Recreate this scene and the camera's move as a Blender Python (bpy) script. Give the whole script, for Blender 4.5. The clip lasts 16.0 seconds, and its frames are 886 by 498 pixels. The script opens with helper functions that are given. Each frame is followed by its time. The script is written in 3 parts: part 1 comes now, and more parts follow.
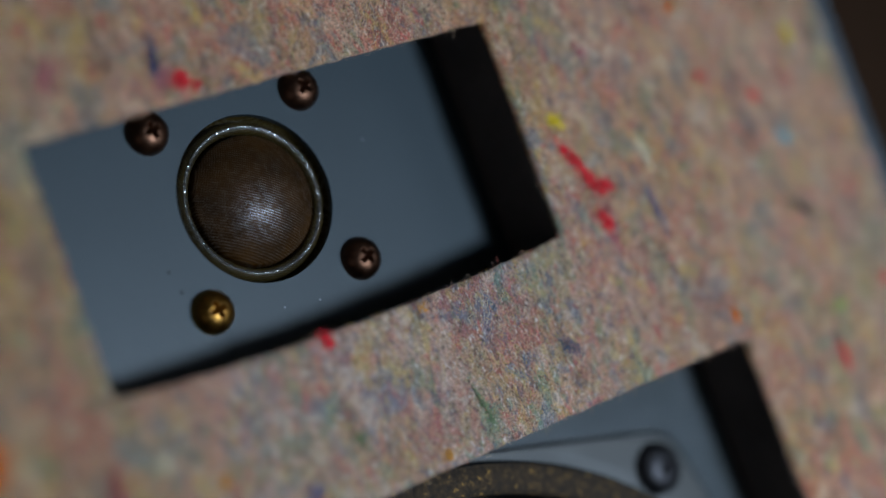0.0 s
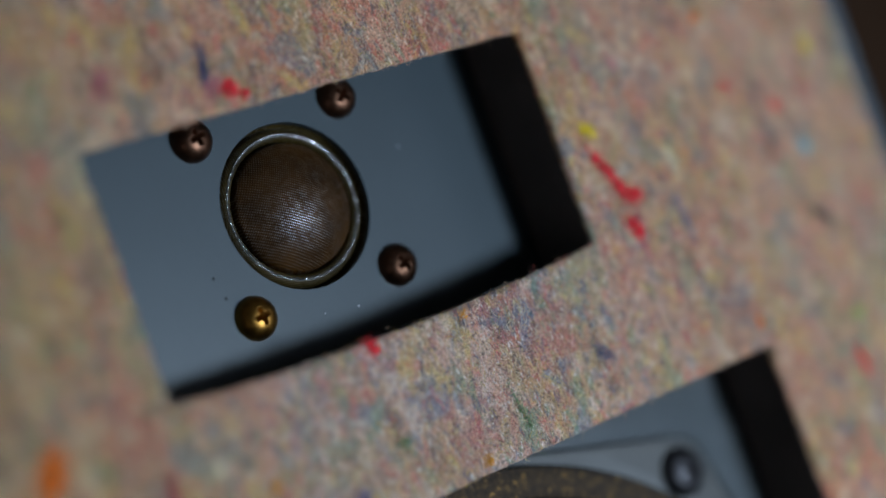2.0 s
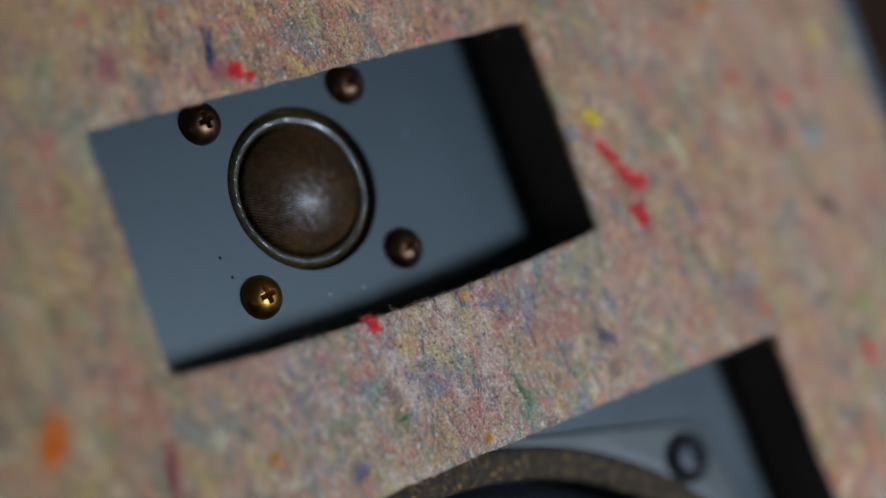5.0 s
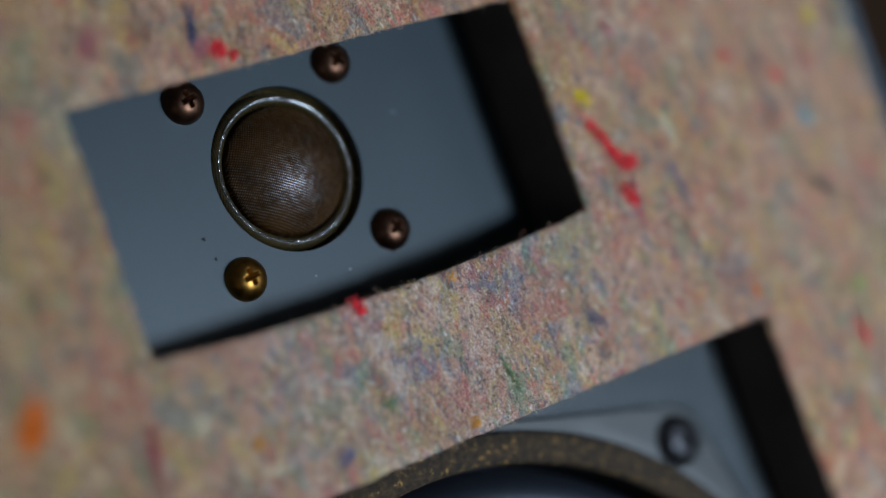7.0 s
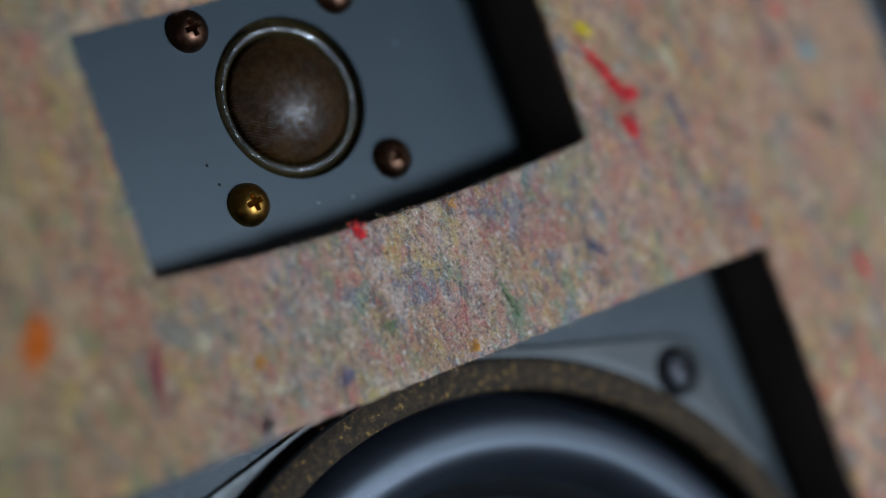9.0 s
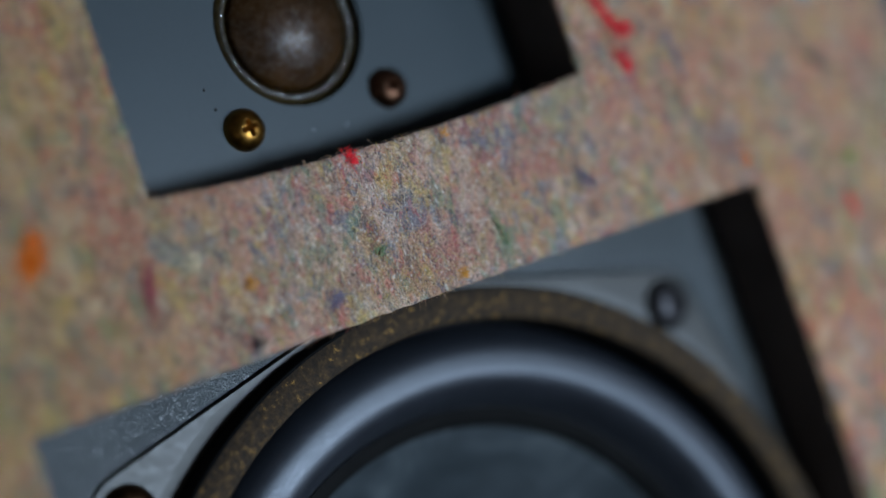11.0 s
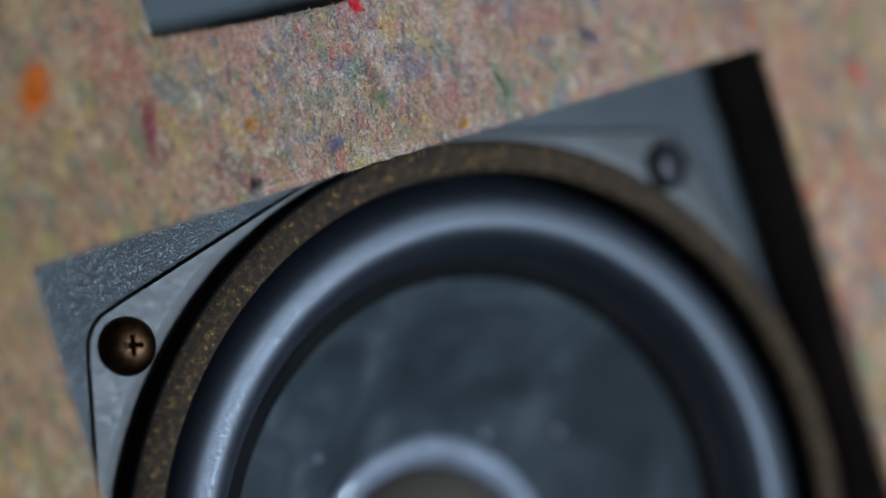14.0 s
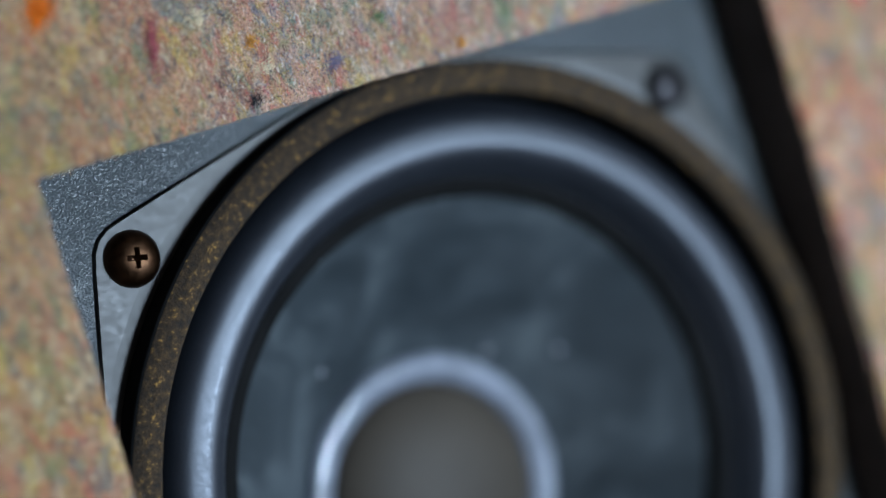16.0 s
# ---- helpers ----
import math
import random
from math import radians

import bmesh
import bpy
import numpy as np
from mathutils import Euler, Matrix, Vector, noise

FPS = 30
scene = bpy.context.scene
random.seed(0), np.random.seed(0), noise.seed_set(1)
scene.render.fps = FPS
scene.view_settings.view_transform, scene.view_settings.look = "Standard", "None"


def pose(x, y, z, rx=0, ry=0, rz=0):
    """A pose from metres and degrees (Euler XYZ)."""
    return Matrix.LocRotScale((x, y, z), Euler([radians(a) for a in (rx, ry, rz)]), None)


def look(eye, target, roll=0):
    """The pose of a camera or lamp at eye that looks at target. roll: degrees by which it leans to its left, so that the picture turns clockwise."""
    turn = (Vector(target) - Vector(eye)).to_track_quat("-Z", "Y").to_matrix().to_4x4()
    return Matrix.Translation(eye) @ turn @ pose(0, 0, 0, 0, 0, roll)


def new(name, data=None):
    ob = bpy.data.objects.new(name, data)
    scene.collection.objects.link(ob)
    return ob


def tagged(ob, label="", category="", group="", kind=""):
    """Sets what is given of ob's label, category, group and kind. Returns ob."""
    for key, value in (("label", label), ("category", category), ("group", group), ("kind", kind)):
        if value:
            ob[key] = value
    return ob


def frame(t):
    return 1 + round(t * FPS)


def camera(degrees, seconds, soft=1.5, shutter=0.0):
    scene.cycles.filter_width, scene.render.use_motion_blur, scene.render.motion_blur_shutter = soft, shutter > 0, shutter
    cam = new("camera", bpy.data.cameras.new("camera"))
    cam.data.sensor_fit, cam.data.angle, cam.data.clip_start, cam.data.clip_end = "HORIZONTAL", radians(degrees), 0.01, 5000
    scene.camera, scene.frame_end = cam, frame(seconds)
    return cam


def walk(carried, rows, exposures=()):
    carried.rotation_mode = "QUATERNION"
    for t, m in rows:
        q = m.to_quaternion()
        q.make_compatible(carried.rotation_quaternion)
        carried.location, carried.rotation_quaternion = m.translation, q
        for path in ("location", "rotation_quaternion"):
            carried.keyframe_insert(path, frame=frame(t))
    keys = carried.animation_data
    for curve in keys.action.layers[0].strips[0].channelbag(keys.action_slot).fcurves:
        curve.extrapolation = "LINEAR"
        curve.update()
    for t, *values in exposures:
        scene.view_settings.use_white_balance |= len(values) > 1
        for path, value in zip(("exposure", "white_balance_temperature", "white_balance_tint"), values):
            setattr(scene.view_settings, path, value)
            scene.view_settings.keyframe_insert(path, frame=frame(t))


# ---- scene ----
import itertools

# camera: a short telephoto close to the loudspeaker, focused on the tweeter
cam = camera(26.19, 16.0, soft=1.5)
cam.data.dof.use_dof = True
cam.data.dof.focus_distance = 0.333
cam.data.dof.aperture_fstop = 3.4
PATH = [
    (0, -0.16513, -0.02663, 0.53226, 14.551, -31.718, -24.162),
    (0.5, -0.17066, -0.02836, 0.53107, 15.070, -31.898, -24.238),
    (1, -0.17581, -0.02796, 0.53221, 14.584, -31.813, -24.105),
    (1.5, -0.17829, -0.02636, 0.52961, 14.586, -32.336, -24.123),
    (2, -0.18098, -0.01893, 0.52638, 14.679, -33.625, -24.506),
    (2.5, -0.18207, -0.02275, 0.52838, 15.519, -33.512, -24.948),
    (3, -0.18261, -0.02179, 0.53376, 14.682, -32.857, -24.512),
    (3.2, -0.18261, -0.02179, 0.53376, 14.716, -32.758, -24.481),
    (5.3, -0.17808, -0.02981, 0.53613, 14.729, -31.783, -23.348),
    (5.5, -0.17808, -0.02981, 0.53613, 14.411, -31.816, -23.358),
    (6, -0.17708, -0.02880, 0.53377, 14.338, -31.948, -23.436),
    (6.5, -0.17535, -0.02869, 0.53321, 14.112, -31.930, -23.454),
    (7, -0.17361, -0.02930, 0.53331, 14.088, -31.875, -23.457),
    (7.5, -0.17336, -0.03214, 0.53415, 14.147, -31.573, -23.462),
    (8, -0.17462, -0.03246, 0.53384, 13.688, -31.699, -23.365),
    (8.5, -0.17503, -0.03477, 0.53555, 13.477, -31.488, -23.264),
    (9, -0.17541, -0.03884, 0.53779, 13.168, -31.206, -23.134),
    (9.2, -0.17541, -0.03884, 0.53779, 12.973, -31.272, -23.152),
    (11.3, -0.17569, -0.04606, 0.54478, 10.848, -30.595, -21.621),
    (11.5, -0.17569, -0.04606, 0.54478, 10.554, -30.403, -21.578),
    (12, -0.17618, -0.05019, 0.54716, 9.154, -29.645, -20.871),
    (12.5, -0.17769, -0.05228, 0.54575, 8.403, -29.646, -20.561),
    (13, -0.17612, -0.05108, 0.54843, 7.073, -29.532, -20.034),
    (13.5, -0.17630, -0.05328, 0.54880, 7.026, -29.940, -20.094),
    (14, -0.17450, -0.05383, 0.55211, 6.536, -29.941, -19.416),
    (14.5, -0.17424, -0.05709, 0.55200, 6.900, -30.149, -19.617),
    (15, -0.17321, -0.06526, 0.55675, 7.031, -28.991, -19.819),
    (15.5, -0.17413, -0.06037, 0.55796, 5.637, -29.238, -19.426),
    (16, -0.17417, -0.06155, 0.56187, 5.003, -28.796, -19.288),
]
walk(cam, [(t, pose(x, y, z, rx, ry, rz)) for t, x, y, z, rx, ry, rz in PATH], [(0, -0.34), (1.0, -0.12), (3.0, -0.12), (5.5, -0.12), (9, -0.22), (12.5, -0.25), (14.5, 0.02), (16, 0.28)])

# ---------------------------------------------------------------- light
world = bpy.data.worlds.new("sky")
scene.world = world
world.use_nodes = True
wn = world.node_tree.nodes
sky = wn.new("ShaderNodeTexSky")
sky.sky_type, sky.sun_disc, sky.sun_elevation, sky.sun_rotation = "NISHITA", False, radians(40), radians(100)
wn["Background"].inputs["Strength"].default_value = 0.08
world.node_tree.links.new(sky.outputs[0], wn["Background"].inputs["Color"])

ROOF = 2.4                    # ceiling height
WIN = (-1.20, -0.10, 1.15, 2.25)  # window in the east wall: from and to along y, sill and head
EAST = 1.05
daylight = new("window_daylight", bpy.data.lights.new("window_daylight", "AREA"))
daylight.data.shape, daylight.data.size, daylight.data.size_y = "RECTANGLE", WIN[1] - WIN[0], WIN[3] - WIN[2]
daylight.data.energy, daylight.data.color = 4.0, (0.50, 0.72, 1.0)
daylight.matrix_world = look((EAST + 0.05, (WIN[0] + WIN[1]) / 2, (WIN[2] + WIN[3]) / 2), (0, (WIN[0] + WIN[1]) / 2, (WIN[2] + WIN[3]) / 2), 90)
if abs(daylight.matrix_world.col[0].y) < 0.5:
    daylight.data.size, daylight.data.size_y = daylight.data.size_y, daylight.data.size

WEST = (-0.85, -0.15, 0.75, 1.45)      # opening in the west wall, added for an unseen fill light
# added warm fill from the left that lifts the dark cut walls; source unseen
west_fill = new("west_fill_light", bpy.data.lights.new("west_fill_light", "AREA"))
west_fill.data.shape, west_fill.data.size, west_fill.data.size_y = "SQUARE", 0.7, 0.7
west_fill.data.energy, west_fill.data.color = 0.7, (1.0, 0.90, 0.80)
west_fill.matrix_world = look((-1.34, -0.5, 1.1), (0, -0.5, 1.1))

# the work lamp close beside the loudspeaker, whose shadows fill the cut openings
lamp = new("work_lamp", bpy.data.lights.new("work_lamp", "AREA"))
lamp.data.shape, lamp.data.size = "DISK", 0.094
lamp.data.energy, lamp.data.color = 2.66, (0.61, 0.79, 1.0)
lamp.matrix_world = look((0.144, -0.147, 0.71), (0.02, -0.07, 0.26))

# ---------------------------------------------------------------- helpers
H = 0.26    # height of the felt face over the table; the loudspeaker lies on its back
BW = 0.0175  # the baffle lies this far below the felt face


def add(parent, name, verts, faces, material, label="", smooth=False, bevel=0.0):
    me = bpy.data.meshes.new(name)
    me.from_pydata([tuple(v) for v in verts], [], [tuple(f) for f in faces])
    me.validate()
    me.materials.append(material)
    ob = new(name, me)
    if smooth:
        me.polygons.foreach_set("use_smooth", [True] * len(me.polygons))
    if bevel:
        mod = ob.modifiers.new("bevel", "BEVEL")
        mod.width, mod.segments, mod.limit_method = bevel, 3, "ANGLE"
    if parent:
        ob.parent = parent
    if label:
        tagged(ob, label)
    return ob


def box_data(x0, x1, y0, y1, z0, z1, base=0):
    v = [(x, y, z) for z in (z0, z1) for y in (y0, y1) for x in (x0, x1)]
    f = [(0, 2, 3, 1), (4, 5, 7, 6), (0, 1, 5, 4), (1, 3, 7, 5), (3, 2, 6, 7), (2, 0, 4, 6)]
    return v, [tuple(i + base for i in q) for q in f]


def boxes(*many):
    verts, faces = [], []
    for b in many:
        v, f = box_data(*b, base=len(verts))
        verts += v
        faces += f
    return verts, faces


def lathe(profile, cx, cy, n=160, wobble=None):
    """A surface of turning round the vertical through (cx, cy); profile: (radius, height), outside first."""
    verts, faces = [], []
    for k, (r, z) in enumerate(profile):
        for i in range(n):
            a = 2 * math.pi * i / n
            dz = wobble(k, a) if wobble else 0
            verts.append((cx + r * math.cos(a), cy + r * math.sin(a), z + dz))
    for k in range(len(profile) - 1):
        for i in range(n):
            j = (i + 1) % n
            faces.append((k * n + i, k * n + j, (k + 1) * n + j, (k + 1) * n + i))
    return verts, faces


def arc(r0, z0, r1, z1, bulge, n=14):
    """Points of a profile from (r0, z0) to (r1, z1) that rises by bulge between them, half-round."""
    out = []
    for i in range(n + 1):
        a = math.pi * i / n
        s = (1 - math.cos(a)) / 2
        out.append((r0 + (r1 - r0) * s, z0 + (z1 - z0) * s + bulge * math.sin(a) ** 0.8))
    return out


def cap(r, z, height, n=16):
    """A shallow dome from radius r at height z inwards."""
    return [(r * math.cos(math.pi / 2 * i / n), z + height * math.sin(math.pi / 2 * i / n)) for i in range(n)] + [(r * 0.003, z + height)]


# ---------------------------------------------------------------- materials
def material(name, rough=0.5, metal=0.0, coat=0.0, spec=0.5):
    m = bpy.data.materials.new(name)
    m.use_nodes = True
    nodes, links = m.node_tree.nodes, m.node_tree.links
    b = nodes["Principled BSDF"]
    b.inputs["Roughness"].default_value, b.inputs["Metallic"].default_value = rough, metal
    b.inputs["Coat Weight"].default_value, b.inputs["Specular IOR Level"].default_value = coat, spec
    return m, nodes, links, b


def coords(nodes):
    return nodes.new("ShaderNodeTexCoord").outputs["Object"]


def noise_tex(nodes, links, scale, detail=4, rough=0.55, vec=None, stretch=None, distortion=0.0):
    n = nodes.new("ShaderNodeTexNoise")
    n.inputs["Scale"].default_value, n.inputs["Detail"].default_value, n.inputs["Roughness"].default_value = scale, detail, rough
    n.inputs["Distortion"].default_value = distortion
    vec = vec or coords(nodes)
    if stretch:
        mp = nodes.new("ShaderNodeMapping")
        mp.inputs["Scale"].default_value, mp.inputs["Rotation"].default_value = stretch[:3], (0, 0, stretch[3])
        links.new(vec, mp.inputs["Vector"])
        vec = mp.outputs[0]
    links.new(vec, n.inputs["Vector"])
    return n


def ramp(nodes, links, fac, stops, mode="LINEAR"):
    r = nodes.new("ShaderNodeValToRGB")
    r.color_ramp.interpolation = mode
    while len(r.color_ramp.elements) < len(stops):
        r.color_ramp.elements.new(0.5)
    for e, (p, c) in zip(r.color_ramp.elements, stops):
        e.position, e.color = p, (*c, 1) if len(c) == 3 else (c[0],) * 3 + (1,)
    links.new(fac, r.inputs["Fac"])
    return r.outputs["Color"]


def mix(nodes, links, fac, a, b, mode="MIX"):
    n = nodes.new("ShaderNodeMix")
    n.data_type, n.blend_type = "RGBA", mode
    for sock, val in ((n.inputs[0], fac), (n.inputs[6], a), (n.inputs[7], b)):
        if hasattr(val, "links") or hasattr(val, "is_linked"):
            links.new(val, sock)
        elif isinstance(val, tuple):
            sock.default_value = (*val, 1)
        else:
            sock.default_value = val
    return n.outputs[2]


def bump(nodes, links, b, height, strength, distance):
    n = nodes.new("ShaderNodeBump")
    n.inputs["Strength"].default_value, n.inputs["Distance"].default_value = strength, distance
    links.new(height, n.inputs["Height"])
    links.new(n.outputs[0], b.inputs["Normal"])
    return n


def plain(name, colour, rough=0.5, metal=0.0, scale=60, vary=0.25, relief=0.15, coat=0.0, spec=0.5, fine=900):
    m, nodes, links, b = material(name, rough, metal, coat, spec)
    big = noise_tex(nodes, links, scale, 5)
    low = tuple(c * (1 - vary) for c in colour)
    high = tuple(min(1, c * (1 + vary)) for c in colour)
    links.new(ramp(nodes, links, big.outputs["Fac"], [(0.3, low), (0.7, high)]), b.inputs["Base Color"])
    small = noise_tex(nodes, links, fine, 3)
    links.new(ramp(nodes, links, small.outputs["Fac"], [(0.3, (max(0.03, rough - 0.07),)), (0.7, (min(1, rough + 0.07),))]), b.inputs["Roughness"])
    if relief:
        bump(nodes, links, b, small.outputs["Fac"], relief, 0.0002)
    return m


def felt_material():
    """Needled felt of torn rags: a pinkish beige ground with soft clouds of dye, small flecks and fine fibres."""
    m, nodes, links, b = material("rag_felt", 0.95, spec=0.12)
    col = ramp(nodes, links, noise_tex(nodes, links, 55, 6, 0.65).outputs["Fac"],
               [(0.3, (0.45, 0.215, 0.155)), (0.5, (0.60, 0.305, 0.215)), (0.7, (0.70, 0.39, 0.275))])
    clouds = ((60, (0.54, 0.37, 0.13), 0.49, 0.63, 0.52), (55, (0.30, 0.28, 0.27), 0.52, 0.64, 0.62), (80, (0.61, 0.16, 0.13), 0.52, 0.64, 0.58),
              (95, (0.70, 0.47, 0.36), 0.50, 0.64, 0.60), (90, (0.32, 0.33, 0.15), 0.54, 0.63, 0.60), (120, (0.25, 0.12, 0.14), 0.54, 0.65, 0.60),
              (190, (0.65, 0.17, 0.14), 0.56, 0.64, 0.62), (170, (0.68, 0.46, 0.14), 0.56, 0.63, 0.66), (160, (0.20, 0.24, 0.28), 0.55, 0.62, 0.68),
              (300, (0.15, 0.09, 0.085), 0.56, 0.65, 0.66), (260, (0.78, 0.59, 0.46), 0.54, 0.64, 0.60), (240, (0.21, 0.29, 0.19), 0.56, 0.64, 0.68),
              (420, (0.17, 0.21, 0.26), 0.58, 0.66, 0.56), (480, (0.66, 0.14, 0.13), 0.60, 0.67, 0.60), (520, (0.72, 0.52, 0.18), 0.59, 0.66, 0.52),
              (700, (0.15, 0.14, 0.17), 0.56, 0.66, 0.70), (1300, (0.07, 0.05, 0.045), 0.56, 0.65, 0.70), (1500, (0.88, 0.76, 0.64), 0.57, 0.67, 0.75))
    for k, (scale, tint, lo, hi, most) in enumerate(clouds):
        vec = nodes.new("ShaderNodeMapping")
        vec.inputs["Location"].default_value = (3.1 * k, 1.7 * k, 0.9 * k)
        vec.inputs["Scale"].default_value, vec.inputs["Rotation"].default_value = (1, 0.45 if k % 2 else 0.7, 1), (0, 0, 0.25 * math.sin(k))
        links.new(coords(nodes), vec.inputs["Vector"])
        f = noise_tex(nodes, links, scale, 5, 0.6, vec.outputs[0], distortion=0.5)
        col = mix(nodes, links, ramp(nodes, links, f.outputs["Fac"], [(lo, (0,)), (hi, (most,))]), col, tint)
    speck = noise_tex(nodes, links, 2200, 4, 0.7)
    col = mix(nodes, links, 0.9, col, ramp(nodes, links, speck.outputs["Fac"], [(0.34, (0.45,)), (0.5, (1.0,)), (0.66, (1.35,))]), "MULTIPLY")
    # a greyer batch of rags between the two openings
    mp = nodes.new("ShaderNodeMapping")
    mp.inputs["Location"].default_value, mp.inputs["Scale"].default_value = (-0.10, 0.60, -4.16), (14, 16, 16)
    links.new(coords(nodes), mp.inputs["Vector"])
    batch = nodes.new("ShaderNodeTexGradient")
    batch.gradient_type = "SPHERICAL"
    links.new(mp.outputs[0], batch.inputs["Vector"])
    warm = mix(nodes, links, ramp(nodes, links, batch.outputs["Fac"], [(0.0, (0,)), (0.6, (1,))]), (1.0, 0.91, 0.79), (0.92, 0.97, 1.02))
    # and a yellower one at left, its tint also darkened for dimmer light there
    mp = nodes.new("ShaderNodeMapping")
    mp.inputs["Location"].default_value, mp.inputs["Scale"].default_value = (1.35, 0.16, -2.08), (14, 8, 8)
    links.new(coords(nodes), mp.inputs["Vector"])
    batch = nodes.new("ShaderNodeTexGradient")
    batch.gradient_type = "SPHERICAL"
    links.new(mp.outputs[0], batch.inputs["Vector"])
    warm = mix(nodes, links, ramp(nodes, links, batch.outputs["Fac"], [(0.0, (0,)), (0.6, (1,))]), warm, (0.86, 0.87, 0.62))
    col = mix(nodes, links, 1.0, col, warm, "MULTIPLY")
    links.new(col, b.inputs["Base Color"])
    b.inputs["Sheen Weight"].default_value = 0.04
    bump(nodes, links, b, speck.outputs["Fac"], 0.8, 0.0007)
    return m


def island_colours(name, stops, rough=0.9):
    m, nodes, links, b = material(name, rough, spec=0.2)
    g = nodes.new("ShaderNodeNewGeometry")
    links.new(ramp(nodes, links, g.outputs["Random Per Island"], stops, "CONSTANT"), b.inputs["Base Color"])
    return m


def vinyl_material():
    """Black pebbled vinyl, worn grey."""
    m, nodes, links, b = material("pebbled_vinyl", 0.33)
    v = nodes.new("ShaderNodeTexVoronoi")
    v.feature = "SMOOTH_F1"
    v.inputs["Scale"].default_value = 2500
    mp = nodes.new("ShaderNodeMapping")
    mp.inputs["Scale"].default_value = (1.0, 1.25, 1.0)
    links.new(coords(nodes), mp.inputs["Vector"])
    links.new(mp.outputs[0], v.inputs["Vector"])
    links.new(ramp(nodes, links, noise_tex(nodes, links, 45, 5).outputs["Fac"], [(0.3, (0.038, 0.046, 0.050)), (0.7, (0.068, 0.079, 0.084))]), b.inputs["Base Color"])
    bump(nodes, links, b, v.outputs["Distance"], 1.0, 0.00026)
    return m


def fabric_material(name, colour, rough, pitch, cross, shine, turn):
    """Fine coated weave: two crossing sets of threads whose lacquered crowns glint."""
    m, nodes, links, b = material(name, rough, spec=0.12)
    mp = nodes.new("ShaderNodeMapping")
    mp.inputs["Rotation"].default_value = (0, 0, turn)
    links.new(coords(nodes), mp.inputs["Vector"])
    h = []
    for axis, per_metre in (("X", cross), ("Y", pitch)):
        w = nodes.new("ShaderNodeTexWave")
        w.wave_type, w.bands_direction = "BANDS", axis
        w.inputs["Scale"].default_value, w.inputs["Distortion"].default_value, w.inputs["Detail"].default_value = per_metre, 1.1, 2
        w.inputs["Detail Scale"].default_value = 0.6
        links.new(mp.outputs[0], w.inputs["Vector"])
        h.append(w.outputs["Fac"])
    mul = nodes.new("ShaderNodeMath")
    mul.operation = "MULTIPLY"
    links.new(h[0], mul.inputs[0])
    links.new(h[1], mul.inputs[1])
    wear = noise_tex(nodes, links, 700, 5, 0.75)
    crown = mix(nodes, links, 1.0, ramp(nodes, links, mul.outputs[0], [(0.25, (0.0,)), (0.6, (1.0,))]),
                ramp(nodes, links, wear.outputs["Fac"], [(0.40, (0.12,)), (0.60, (1.0,))]), "MULTIPLY")
    gloss = nodes.new("ShaderNodeMath")
    gloss.operation = "MULTIPLY"
    links.new(crown, gloss.inputs[0])
    gloss.inputs[1].default_value = shine
    links.new(gloss.outputs[0], b.inputs["Coat Weight"])
    b.inputs["Coat Roughness"].default_value, b.inputs["Coat IOR"].default_value = 0.42, 2.7
    n = noise_tex(nodes, links, 160, 5)
    links.new(ramp(nodes, links, n.outputs["Fac"], [(0.3, tuple(c * 0.40 for c in colour)), (0.7, tuple(c * 1.4 for c in colour))]), b.inputs["Base Color"])
    bump(nodes, links, b, mul.outputs[0], 1.0, 0.00017)
    return m


def gasket_material():
    """Pressed cork and rubber, dark brown with ochre crumbs."""
    m, nodes, links, b = material("cork_rubber", 0.8)
    v = noise_tex(nodes, links, 760, 6, 0.72)
    col = ramp(nodes, links, v.outputs["Fac"], [(0.36, (0.016, 0.011, 0.007)), (0.5, (0.048, 0.027, 0.011)), (0.60, (0.090, 0.050, 0.018)), (0.66, (0.46, 0.25, 0.06))])
    links.new(col, b.inputs["Base Color"])
    bump(nodes, links, b, v.outputs["Fac"], 0.8, 0.001)
    return m


def cone_material():
    """Dark coated paper under a film of dust, wiped unevenly."""
    m, nodes, links, b = material("coated_cone", 0.45)
    dust = noise_tex(nodes, links, 42, 5, 0.6, distortion=1.2)
    links.new(ramp(nodes, links, dust.outputs["Fac"], [(0.36, (0.024, 0.032, 0.037)), (0.52, (0.042, 0.053, 0.060)), (0.68, (0.092, 0.109, 0.117))]), b.inputs["Base Color"])
    links.new(ramp(nodes, links, noise_tex(nodes, links, 70, 4, distortion=0.8).outputs["Fac"], [(0.35, (0.38,)), (0.65, (0.58,))]), b.inputs["Roughness"])
    bump(nodes, links, b, noise_tex(nodes, links, 600, 4).outputs["Fac"], 0.2, 0.0002)
    return m


FELT = felt_material()
BOARD = plain("black_board", (0.072, 0.058, 0.052), 0.9, relief=0.4)
VINYL = vinyl_material()
PLATE = plain("satin_grey_plate", (0.031, 0.045, 0.053), 0.45, scale=25, vary=0.10, relief=0.05)
FRAME = plain("grey_enamel", (0.072, 0.069, 0.064), 0.48, scale=30, vary=0.10, relief=0.06)
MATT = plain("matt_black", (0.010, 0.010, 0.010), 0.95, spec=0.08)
BLACK = plain("black_recess", (0.012, 0.012, 0.013), 0.6)
DOME = fabric_material("coated_silk", (0.044, 0.017, 0.002), 0.6, 700, 900, 1.0, 0.55)
EDGE = fabric_material("silk_edge", (0.042, 0.027, 0.006), 0.55, 900, 900, 0.8, 0.2)
GASKET = gasket_material()
RUBBER = plain("butyl_rubber", (0.012, 0.014, 0.019), 0.46, scale=120, vary=0.2, relief=0.12, spec=1.0, fine=1500)
